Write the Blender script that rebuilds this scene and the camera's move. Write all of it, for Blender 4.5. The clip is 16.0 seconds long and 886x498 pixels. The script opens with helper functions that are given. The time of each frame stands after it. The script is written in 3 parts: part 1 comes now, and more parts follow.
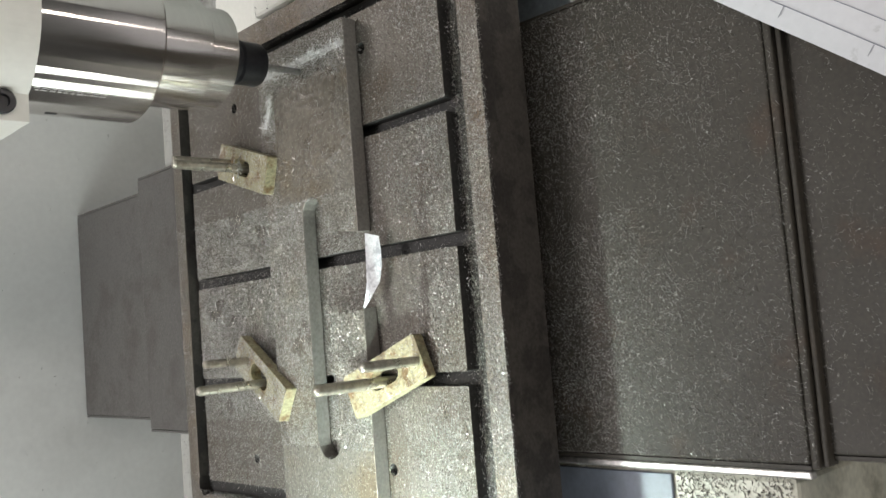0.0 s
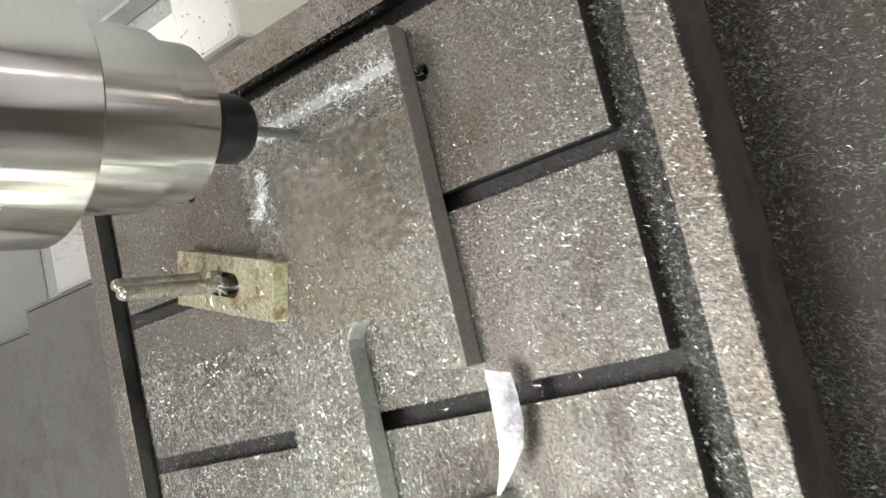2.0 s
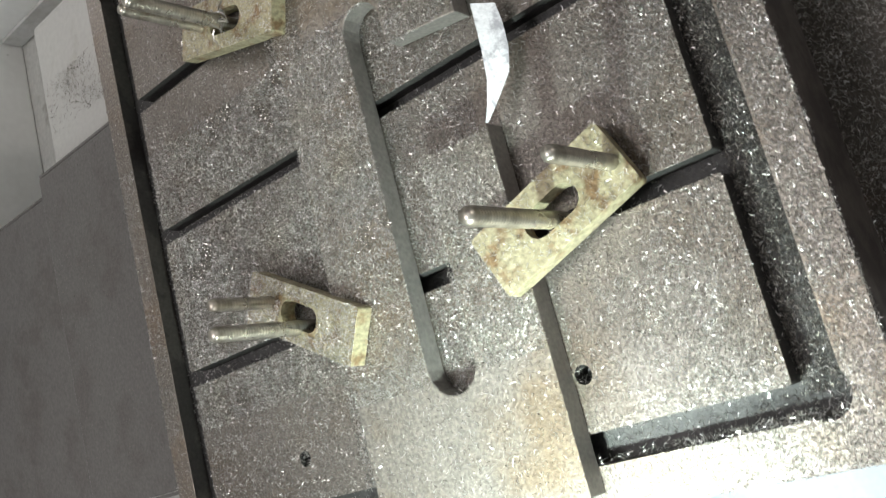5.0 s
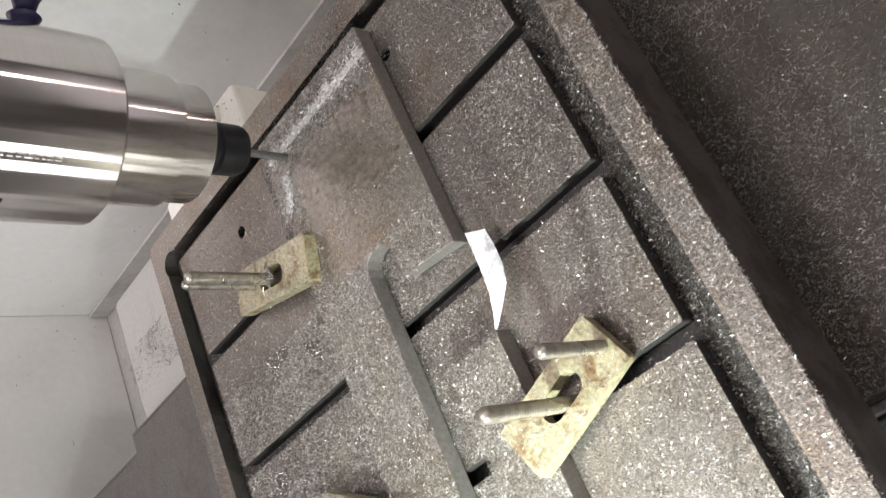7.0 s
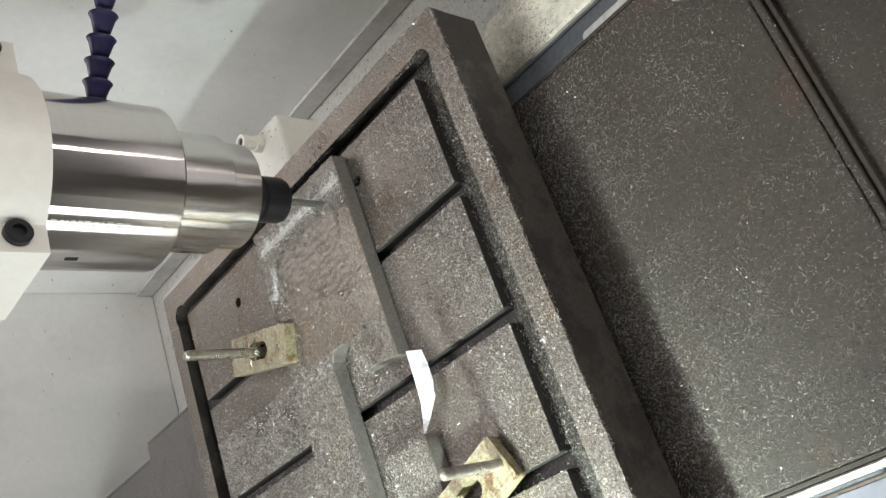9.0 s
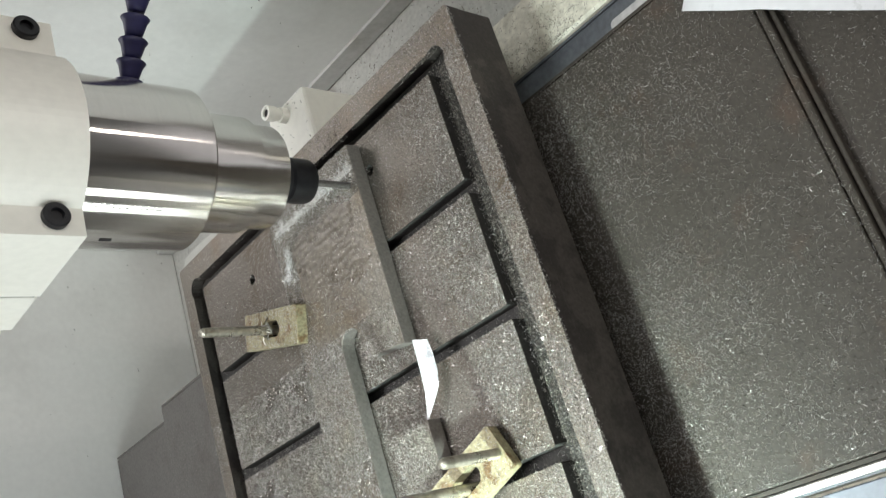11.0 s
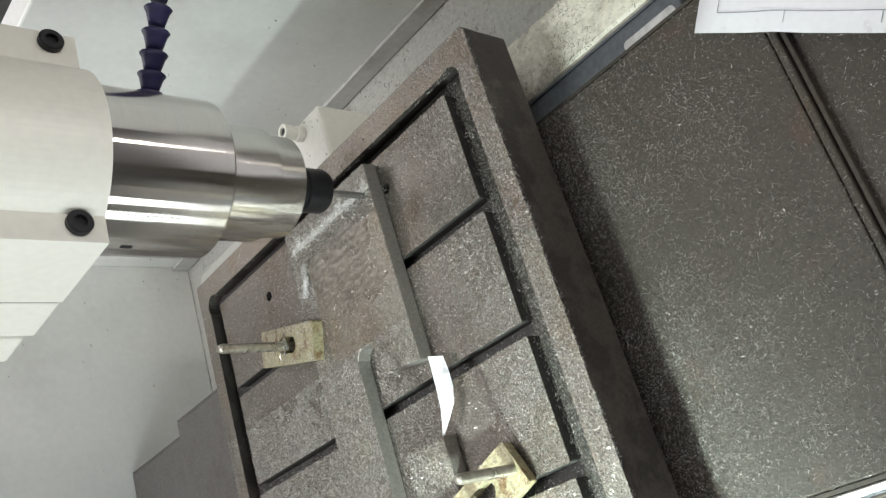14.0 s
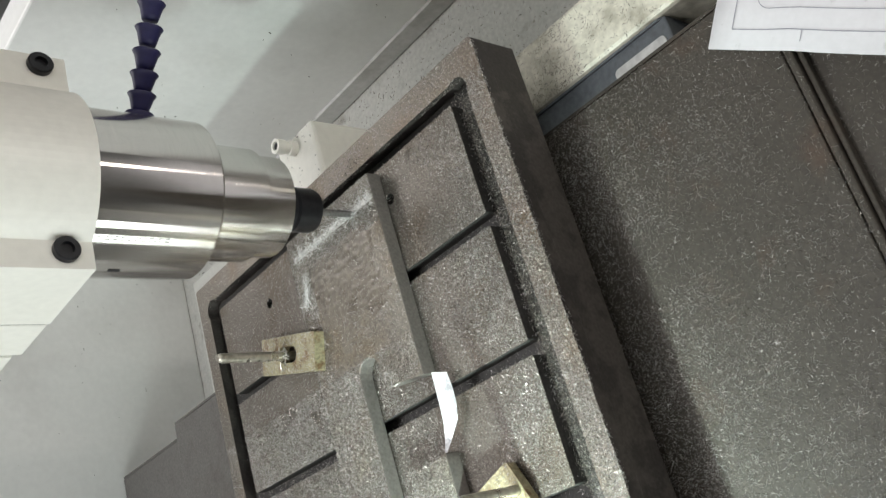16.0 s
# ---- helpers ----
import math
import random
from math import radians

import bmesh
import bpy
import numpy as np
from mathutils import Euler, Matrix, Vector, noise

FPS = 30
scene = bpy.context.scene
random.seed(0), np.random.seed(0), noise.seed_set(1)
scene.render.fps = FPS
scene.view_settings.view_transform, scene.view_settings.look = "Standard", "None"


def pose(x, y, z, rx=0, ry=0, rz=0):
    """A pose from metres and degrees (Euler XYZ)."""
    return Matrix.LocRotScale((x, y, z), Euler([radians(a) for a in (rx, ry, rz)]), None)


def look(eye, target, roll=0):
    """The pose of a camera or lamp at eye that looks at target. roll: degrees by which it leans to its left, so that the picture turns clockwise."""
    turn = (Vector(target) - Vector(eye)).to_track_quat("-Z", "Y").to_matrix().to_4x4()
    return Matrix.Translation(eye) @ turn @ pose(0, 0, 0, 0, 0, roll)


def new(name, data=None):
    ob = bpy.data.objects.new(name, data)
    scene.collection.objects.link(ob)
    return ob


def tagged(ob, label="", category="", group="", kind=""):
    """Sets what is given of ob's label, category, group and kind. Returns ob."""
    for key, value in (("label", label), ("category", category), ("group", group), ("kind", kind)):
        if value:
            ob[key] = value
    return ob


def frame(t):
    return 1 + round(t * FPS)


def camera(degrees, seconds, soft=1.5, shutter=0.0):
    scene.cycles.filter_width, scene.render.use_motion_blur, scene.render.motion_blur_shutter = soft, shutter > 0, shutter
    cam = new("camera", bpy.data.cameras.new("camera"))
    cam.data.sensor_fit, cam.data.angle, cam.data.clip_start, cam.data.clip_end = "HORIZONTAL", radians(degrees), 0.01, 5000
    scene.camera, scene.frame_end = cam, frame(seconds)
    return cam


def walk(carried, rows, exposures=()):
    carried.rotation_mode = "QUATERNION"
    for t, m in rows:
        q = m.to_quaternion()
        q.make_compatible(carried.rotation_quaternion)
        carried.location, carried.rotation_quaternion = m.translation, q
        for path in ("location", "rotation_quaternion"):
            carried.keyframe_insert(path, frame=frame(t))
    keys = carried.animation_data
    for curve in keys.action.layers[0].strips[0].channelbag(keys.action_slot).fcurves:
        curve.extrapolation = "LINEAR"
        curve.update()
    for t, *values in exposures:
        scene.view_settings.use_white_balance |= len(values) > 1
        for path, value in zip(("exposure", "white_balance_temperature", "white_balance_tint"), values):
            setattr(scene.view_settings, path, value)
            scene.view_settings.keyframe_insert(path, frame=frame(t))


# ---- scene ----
# World: z up along the spindle, y away from the viewer, x to the right of an upright viewer.
# Origin: front edge of the fixture plate's grooves, as the table stands at 12.5 s.
cam = camera(51.5, 16.0, soft=1.35, shutter=0.35)

# Tool axis over the fixture plate: seconds, x, y.  The table carries y, the head carries x.
FEED = [
    (0, 0.1390, 0.1400), (0.5, 0.1388, 0.1428), (1, 0.1386, 0.1458), (1.5, 0.1383, 0.1480), (2, 0.1380, 0.1508),
    (2.5, 0.1375, 0.1535), (3, 0.1372, 0.1570), (3.5, 0.1372, 0.1605), (4, 0.1375, 0.1640), (5.2, 0.1380, 0.1740),
    (6.3, 0.1390, 0.1855), (6.5, 0.1390, 0.1850), (7, 0.1390, 0.1710), (7.5, 0.1393, 0.1562), (8, 0.1392, 0.1420),
    (8.5, 0.1390, 0.1270), (9.2, 0.1385, 0.1070), (9.7, 0.1375, 0.1012), (11, 0.1360, 0.0990), (11.5, 0.1350, 0.0970),
    (12, 0.1340, 0.0952), (12.5, 0.1330, 0.0940), (13, 0.1368, 0.0950), (13.5, 0.1400, 0.0963), (14, 0.1420, 0.0990),
    (14.5, 0.1430, 0.1027), (15, 0.1435, 0.1060), (15.5, 0.1438, 0.1100), (16, 0.1440, 0.1140),
]
AXIS_X, AXIS_Y = 0.133, 0.094


def feed(t):
    times = [r[0] for r in FEED]
    return (float(np.interp(t, times, [r[1] for r in FEED])) - AXIS_X,
            AXIS_Y - float(np.interp(t, times, [r[2] for r in FEED])))


# Camera over the plate: seconds, place, turn.
PATH = [
    (0, -0.0333, -0.3465, 0.3505, -0.26, 47.08, -96.87),
    (0.5, -0.0148, -0.3028, 0.3380, -1.55, 45.09, -99.06),
    (1, -0.0057, -0.2470, 0.3274, -3.00, 43.00, -101.42),
    (1.5, 0.0056, -0.1843, 0.3035, -3.40, 40.41, -105.10),
    (2, 0.0285, -0.1180, 0.2741, -3.16, 38.59, -106.86),
    (2.5, 0.0359, -0.0902, 0.2643, -2.16, 37.57, -106.32),
    (3, 0.0115, -0.0784, 0.2650, -1.12, 37.22, -104.23),
    (3.5, -0.0196, -0.0775, 0.2758, -0.52, 36.74, -101.95),
    (4, -0.0695, -0.0861, 0.2783, 0.56, 37.89, -100.21),
    (4.2, -0.0807, -0.0844, 0.2799, 0.70, 38.21, -100.83),
    (4.5, -0.0975, -0.0845, 0.2818, 0.72, 38.68, -102.86),
    (5, -0.1291, -0.0859, 0.2817, 0.17, 39.49, -108.82),
    (5.5, -0.1563, -0.0900, 0.2810, -0.42, 40.42, -115.73),
    (6, -0.1689, -0.0986, 0.2833, -0.21, 41.57, -120.97),
    (6.3, -0.1651, -0.1064, 0.2878, 0.64, 42.40, -122.23),
    (6.5, -0.1531, -0.1134, 0.2938, 2.44, 43.12, -122.59),
    (7, -0.1453, -0.1386, 0.3076, 2.83, 44.57, -122.27),
    (7.5, -0.1389, -0.1837, 0.3221, 2.11, 44.82, -120.78),
    (8, -0.1242, -0.2218, 0.3297, 2.55, 45.35, -119.64),
    (8.5, -0.1267, -0.2487, 0.3363, 2.94, 46.15, -118.79),
    (9, -0.1250, -0.2655, 0.3416, 2.93, 46.63, -117.92),
    (9.5, -0.1212, -0.2766, 0.3455, 2.69, 46.90, -117.01),
    (10, -0.1168, -0.2835, 0.3485, 2.38, 47.07, -116.17),
    (10.5, -0.1138, -0.2872, 0.3506, 2.14, 47.18, -115.54),
    (11, -0.1137, -0.2892, 0.3523, 2.13, 47.34, -115.23),
    (11.5, -0.1162, -0.2907, 0.3543, 2.51, 47.64, -115.02),
    (12, -0.1136, -0.2926, 0.3581, 2.43, 47.95, -115.16),
    (12.5, -0.1133, -0.2930, 0.3589, 2.50, 48.14, -114.91),
    (13, -0.1190, -0.2942, 0.3608, 3.00, 48.31, -114.61),
    (13.5, -0.1166, -0.2960, 0.3596, 2.98, 48.36, -114.87),
    (14, -0.1143, -0.2928, 0.3592, 3.20, 48.01, -115.09),
    (14.5, -0.1128, -0.2899, 0.3591, 3.14, 48.01, -115.13),
    (15, -0.1006, -0.2893, 0.3570, 2.92, 47.66, -114.94),
    (15.5, -0.0944, -0.2961, 0.3599, 3.09, 47.74, -114.30),
    (16, -0.0978, -0.2908, 0.3571, 3.38, 47.82, -114.01),
]
walk(cam, [(t, pose(x, y + feed(t)[1], z, rx, ry, rz)) for t, x, y, z, rx, ry, rz in PATH],
     exposures=[(0.0, -0.16, 6450, 10), (1.0, 0.17, 6460, 10), (2.0, 0.5, 6400, 10), (3.0, 0.40, 6250, 10), (3.5, 0.33, 6250, 10), (4.0, 0.08, 6150, 9), (4.2, -0.1, 6180, 9), (5.2, -0.4, 6450, 14), (6.3, -0.8, 6650, 20),
                (6.5, -0.5, 6700, 22), (7.0, 0.04, 6600, 20), (7.5, -0.08, 6550, 18), (8.0, -0.1, 6450, 17),
                (8.5, 0.1, 6500, 15), (11.0, 0.08, 6350, 9), (16.0, 0.08, 6380, 9)])

# ---- world and lights ----
world = bpy.data.worlds.new("world")
scene.world = world
world.use_nodes = True
wn = world.node_tree.nodes
sky = wn.new("ShaderNodeTexSky")
sky.sky_type, sky.sun_disc = "NISHITA", False
sky.sun_elevation, sky.sun_rotation = radians(35), radians(120)
wn["Background"].inputs["Strength"].default_value = 0.05
world.node_tree.links.new(sky.outputs[0], wn["Background"].inputs["Color"])


def area(name, eye, target, sx, sy, watts, colour):
    data = bpy.data.lights.new(name, "AREA")
    data.shape, data.size, data.size_y, data.energy, data.color = "RECTANGLE", sx, sy, watts, colour
    ob = new(name, data)
    ob.matrix_world = look(eye, target)
    return ob


def spot(name, eye, target, degrees, blend, radius, watts, colour):
    data = bpy.data.lights.new(name, "SPOT")
    data.spot_size, data.spot_blend, data.shadow_soft_size = radians(degrees), blend, radius
    data.energy, data.color = watts, colour
    ob = new(name, data)
    ob.matrix_world = look(eye, target)
    return ob


# Unseen fill lamps, added: head front, soft back light, sheen on the back rim.
area("fill_panel", (0.25, -0.75, 1.9), (0.1, 0.1, 0), 1.0, 0.7, 4.5, (1.0, 0.98, 1.0))
area("fill_panel", (-0.35, 0.55, 1.9), (0.0, 0.15, 0), 1.0, 0.7, 30, (1.0, 0.97, 0.97))
area("fill_panel", (1.06, 1.50, 1.20), (0.15, 0.12, 0), 1.0, 0.7, 10, (1.0, 0.95, 0.92))
# Unseen strip lamp, placed where the spindle mirrors it as a bright streak.
area("front_streak_light", (0.34, -1.18, 0.10), (0.13, 0.09, 0.10), 0.06, 1.9, 7.5, (1.0, 0.91, 0.84))
# Two unseen west lamps, added for side light and the spindle's lower streaks; no window.
area("west_streak_light", (-1.55, -0.55, 0.25), (0.0, 0.1, 0.2), 0.28, 1.9, 12, (0.95, 1.0, 1.0))
area("west_streak_light", (-1.75, 0.10, 0.25), (0.0, 0.1, 0.2), 0.38, 1.9, 13, (0.92, 1.0, 0.97))
spot("work_light", (-0.207, 0.010, 0.114), (-0.130, 0.035, 0.0), 118, 1.0, 0.006, 7.6, (0.82, 1.0, 0.93))

# ---- materials ----


def material(name, colour, rough=0.5, metal=0.0, grain=400.0, vary=0.25, bump=0.1, stain=None, stain_scale=14.0,
             stain_low=0.5, stain_high=0.7, spec=0.5, rough_vary=0.15, stretch=(1, 1, 1), island=0.0, turned=0.0):
    m = bpy.data.materials.new(name)
    m.use_nodes = True
    n, l = m.node_tree.nodes, m.node_tree.links
    b = n["Principled BSDF"]
    b.inputs["Metallic"].default_value = metal
    b.inputs["Specular IOR Level"].default_value = spec
    tex = n.new("ShaderNodeTexCoord")
    mp = n.new("ShaderNodeMapping")
    mp.inputs["Scale"].default_value = stretch
    l.new(tex.outputs["Object"], mp.inputs["Vector"])
    fine = n.new("ShaderNodeTexNoise")
    fine.inputs["Scale"].default_value, fine.inputs["Detail"].default_value = grain, 5
    l.new(mp.outputs[0], fine.inputs["Vector"])
    wide = n.new("ShaderNodeTexNoise")
    wide.inputs["Scale"].default_value, wide.inputs["Detail"].default_value = stain_scale, 6
    wide.inputs["Roughness"].default_value = 0.62
    l.new(tex.outputs["Object"], wide.inputs["Vector"])
    mul = n.new("ShaderNodeMapRange")
    mul.inputs["To Min"].default_value, mul.inputs["To Max"].default_value = 1 - vary, 1 + vary
    mul.inputs["From Min"].default_value, mul.inputs["From Max"].default_value = 0.3, 0.7
    l.new(fine.outputs["Fac"], mul.inputs["Value"])
    base = n.new("ShaderNodeMix")
    base.data_type = "RGBA"
    base.inputs["A"].default_value = (*colour, 1)
    base.inputs["B"].default_value = (*(stain or [c * 0.8 for c in colour]), 1)
    ramp = n.new("ShaderNodeMapRange")
    ramp.inputs["From Min"].default_value, ramp.inputs["From Max"].default_value = stain_low, stain_high
    l.new(wide.outputs["Fac"], ramp.inputs["Value"])
    l.new(ramp.outputs[0], base.inputs["Factor"])
    tint = n.new("ShaderNodeVectorMath")
    tint.operation = "SCALE"
    l.new(base.outputs["Result"], tint.inputs[0])
    l.new(mul.outputs[0], tint.inputs["Scale"])
    last = tint.outputs[0]
    if island:
        geo = n.new("ShaderNodeNewGeometry")
        mr = n.new("ShaderNodeMapRange")
        mr.inputs["To Min"].default_value, mr.inputs["To Max"].default_value = 1 - island, 1 + island
        l.new(geo.outputs["Random Per Island"], mr.inputs["Value"])
        t2 = n.new("ShaderNodeVectorMath")
        t2.operation = "SCALE"
        l.new(last, t2.inputs[0])
        l.new(mr.outputs[0], t2.inputs["Scale"])
        last = t2.outputs[0]
    l.new(last, b.inputs["Base Color"])
    rr = n.new("ShaderNodeMapRange")
    rr.inputs["To Min"].default_value = max(0.03, rough - rough_vary)
    rr.inputs["To Max"].default_value = min(1.0, rough + rough_vary)
    l.new(wide.outputs["Fac"], rr.inputs["Value"])
    l.new(rr.outputs[0], b.inputs["Roughness"])
    if turned:
        b.inputs["Anisotropic"].default_value = turned
        b.inputs["Anisotropic Rotation"].default_value = 0.25
        tan = n.new("ShaderNodeTangent")
        tan.direction_type, tan.axis = "RADIAL", "Z"
        l.new(tan.outputs[0], b.inputs["Tangent"])
    if bump:
        bp = n.new("ShaderNodeBump")
        bp.inputs["Strength"].default_value, bp.inputs["Distance"].default_value = bump, 0.0006
        l.new(fine.outputs["Fac"], bp.inputs["Height"])
        l.new(bp.outputs[0], b.inputs["Normal"])
    return m


IRON = material("cast_iron", (0.20, 0.177, 0.153), 0.38, 0.75, 800, 0.5, 0.6, (0.20, 0.155, 0.115), 20, 0.48, 0.68)
PAD = material("oily_pad", (0.165, 0.146, 0.126), 0.38, 0.65, 800, 0.5, 0.6, (0.125, 0.10, 0.075), 20, 0.48, 0.68)
# Plate iron darkened to near black: the shade down in the grooves is in this colour.
GROOVE_SHADE = material("groove_shade_iron", (0.035, 0.033, 0.03), 0.6, 0.2, 700, 0.4, 0.3)
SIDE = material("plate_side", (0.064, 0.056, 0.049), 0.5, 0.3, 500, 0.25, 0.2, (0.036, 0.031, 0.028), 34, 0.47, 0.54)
WORK = material("work_steel", (0.205, 0.185, 0.158), 0.36, 0.55, 700, 0.4, 0.5, (0.16, 0.125, 0.085), 18, 0.48, 0.66)
WORKSIDE = material("work_side", (0.18, 0.166, 0.15), 0.5, 0.35, 600, 0.2, 0.15)
COVER = material("cover_steel", (0.046, 0.0405, 0.0325), 0.54, 0.0, 500, 0.25, 0.12, (0.062, 0.043, 0.031), 24, 0.56, 0.74, spec=0.24)
BRASS = material("clamp_zinc", (0.36, 0.325, 0.205), 0.42, 0.45, 500, 0.35, 0.4, (0.20, 0.13, 0.065), 85, 0.50, 0.62)
STUD = material("stud_steel", (0.52, 0.49, 0.42), 0.3, 0.9, 300, 0.2, 0.1, (0.3, 0.26, 0.2), 60)
SPINDLE = material("spindle_steel", (0.66, 0.63, 0.60), 0.13, 1.0, 60, 0.05, 0.0, (0.56, 0.53, 0.50), 9, rough_vary=0.04,
                   stretch=(1, 1, 30), turned=1.0)
# Pale steel for the painted glint on the cover's edge and the spindle's marking.
GLINT_MARK = material("glint_mark_steel", (0.50, 0.48, 0.455), 0.4, 0.9, 300, 0.3, 0.1)
BLACK = material("black_oxide", (0.012, 0.012, 0.014), 0.35, 0.3, 300, 0.3, 0.1)
MILLED = material("milled_steel", (0.60, 0.59, 0.57), 0.36, 0.45, 500, 0.15, 0.2, (0.48, 0.46, 0.43), 120)
CARBIDE = material("carbide", (0.35, 0.34, 0.33), 0.3, 0.9, 500, 0.2, 0.1)
WHITE = material("white_paint", (0.78, 0.77, 0.70), 0.38, 0.0, 200, 0.03, 0.03, (0.74, 0.73, 0.66), 5)
CASING = material("casing_paint", (0.67, 0.675, 0.65), 0.42, 0.0, 150, 0.03, 0.04, (0.58, 0.58, 0.555), 6)
TRAY = material("tray_paint", (0.40, 0.40, 0.37), 0.5, 0.0, 260, 0.12, 0.08, (0.22, 0.21, 0.18), 38, 0.56, 0.72)
GREEN = material("green_paint", (0.105, 0.12, 0.13), 0.45, 0.0, 300, 0.2, 0.1)
FOIL = material("label_foil", (0.52, 0.53, 0.51), 0.45, 0.1, 300, 0.15, 0.05)
PAPER = material("paper", (0.53, 0.52, 0.53), 0.8, 0.0, 300, 0.03, 0.03, (0.40, 0.39, 0.39), 95, 0.60, 0.68)
INK = material("ink", (0.25, 0.25, 0.28), 0.8, 0.0, 100, 0.1, 0.0)
ALU = material("white_strip", (0.68, 0.68, 0.685), 0.55, 0.0, 700, 0.14, 0.3, (0.34, 0.33, 0.35), 170, 0.48, 0.62)
BLUE = material("blue_hose", (0.014, 0.013, 0.066), 0.5, 0.0, 300, 0.15, 0.05)
CHIP = material("bright_chip", (0.60, 0.585, 0.56), 0.31, 1.0, 500, 0.1, 0.0, (0.6, 0.57, 0.5), 30, island=0.3)
FRESH = material("fresh_chip", (0.85, 0.84, 0.83), 0.45, 0.6, 500, 0.1, 0.0, island=0.2)
DULLCHIP = material("dull_chip", (0.58, 0.57, 0.54), 0.36, 1.0, 500, 0.1, 0.0, (0.4, 0.38, 0.34), 30, island=0.4)
DARKCHIP = material("dark_chip", (0.16, 0.145, 0.125), 0.4, 0.7, 500, 0.1, 0.0, island=0.5)
OIL = material("oil_film", (0.125, 0.104, 0.082), 0.30, 0.2, 260, 0.3, 1.0, (0.16, 0.138, 0.112), 30, 0.4, 0.7)
REAR = material("rear_cover", (0.108, 0.102, 0.094), 0.5, 0.0, 500, 0.2, 0.15, (0.092, 0.084, 0.076), 26, 0.5, 0.62, spec=0.35)
ROOM = material("room_paint", (0.30, 0.30, 0.29), 0.7, 0.0, 20, 0.05, 0.0)
FLOOR = material("shop_floor", (0.22, 0.22, 0.21), 0.6, 0.0, 30, 0.1, 0.05)

# ---- building helpers ----
TABLE = []  # things that ride on the table
HEAD = []   # things that ride on the spindle head


def finish(name, bm, mat, smooth=False):
    me = bpy.data.meshes.new(name)
    bmesh.ops.recalc_face_normals(bm, faces=bm.faces[:])
    bm.to_mesh(me)
    bm.free()
    me.materials.append(mat)
    if smooth:
        me.polygons.foreach_set("use_smooth", [True] * len(me.polygons))
    return new(name, me)


def part(name, bm, mat, parent, label="", smooth=False, bevel=0.0):
    ob = finish(name, bm, mat, smooth)
    ob.parent = parent
    if label:
        ob["label"] = label
    if bevel:
        soften(ob, bevel)
    return ob


def soften(ob, width, segments=2):
    mod = ob.modifiers.new("edges", "BEVEL")
    mod.width, mod.segments, mod.limit_method, mod.angle_limit = width, segments, "ANGLE", radians(40)
    return ob


def thing(name, label, category, group="", at=(0, 0, 0), turn=0.0, rider=None):
    ob = tagged(new(name), label, category, group)
    ob.empty_display_size = 0.02
    ob.matrix_world = pose(*at, 0, 0, turn)
    if rider is not None:
        rider.append(ob)
    return ob


def box(x0, x1, y0, y1, z0, z1, bm=None):
    bm = bm or bmesh.new()
    m = Matrix.LocRotScale(((x0 + x1) / 2, (y0 + y1) / 2, (z0 + z1) / 2), None, (x1 - x0, y1 - y0, z1 - z0))
    bmesh.ops.create_cube(bm, size=1, matrix=m)
    return bm


def circle(x, y, r, n=20, a0=0.0, a1=360.0):
    step = (a1 - a0) / (n if a1 - a0 >= 360 else n - 1)
    return [(x + r * math.cos(radians(a0 + i * step)), y + r * math.sin(radians(a0 + i * step))) for i in range(n)]


def rounded(x0, x1, y0, y1, r, n=5):
    return (circle(x1 - r, y1 - r, r, n, 0, 90) + circle(x0 + r, y1 - r, r, n, 90, 180)
            + circle(x0 + r, y0 + r, r, n, 180, 270) + circle(x1 - r, y0 + r, r, n, 270, 360))


def slab(outer, holes, z0, z1, bm=None):
    """A flat plate of any outline, with holes through it."""
    bm = bm or bmesh.new()
    edges = []
    for loop in (outer, *holes):
        vs = [bm.verts.new((x, y, z0)) for x, y in loop]
        edges += [bm.edges.new((vs[i], vs[(i + 1) % len(vs)])) for i in range(len(vs))]
    got = bmesh.ops.triangle_fill(bm, use_beauty=True, use_dissolve=False, edges=edges)
    faces = [g for g in got["geom"] if isinstance(g, bmesh.types.BMFace)]
    up = bmesh.ops.extrude_face_region(bm, geom=faces)
    bmesh.ops.translate(bm, verts=[g for g in up["geom"] if isinstance(g, bmesh.types.BMVert)], vec=(0, 0, z1 - z0))
    return bm


def lathe(profile, n=48, bm=None, at=(0, 0, 0), tilt=None):
    """Profile of (radius, height) turned round z, closed at both ends."""
    bm = bm or bmesh.new()
    rings = []
    for r, z in profile:
        rings.append([bm.verts.new((r * math.cos(2 * math.pi * i / n), r * math.sin(2 * math.pi * i / n), z)) for i in range(n)])
    for a, b in zip(rings, rings[1:]):
        for i in range(n):
            bm.faces.new((a[i], a[(i + 1) % n], b[(i + 1) % n], b[i]))
    bm.faces.new(rings[0][::-1])
    bm.faces.new(rings[-1])
    mine = [v for ring in rings for v in ring]
    m = Matrix.Translation(at) @ (tilt or Matrix())
    bmesh.ops.transform(bm, matrix=m, verts=mine)
    return bm


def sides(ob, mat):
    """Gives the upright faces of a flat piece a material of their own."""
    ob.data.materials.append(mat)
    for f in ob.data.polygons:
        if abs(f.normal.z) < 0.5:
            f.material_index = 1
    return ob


def edge_split(ob, degrees=32):
    mod = ob.modifiers.new("sharp", "EDGE_SPLIT")
    mod.split_angle = radians(degrees)
    return ob


# ---- machine casing and room ----


def structure(name, bm, mat, label, category, bevel=0.0):
    ob = tagged(finish(name, bm, mat), label, category, kind="structure")
    if bevel:
        soften(ob, bevel)
    return ob


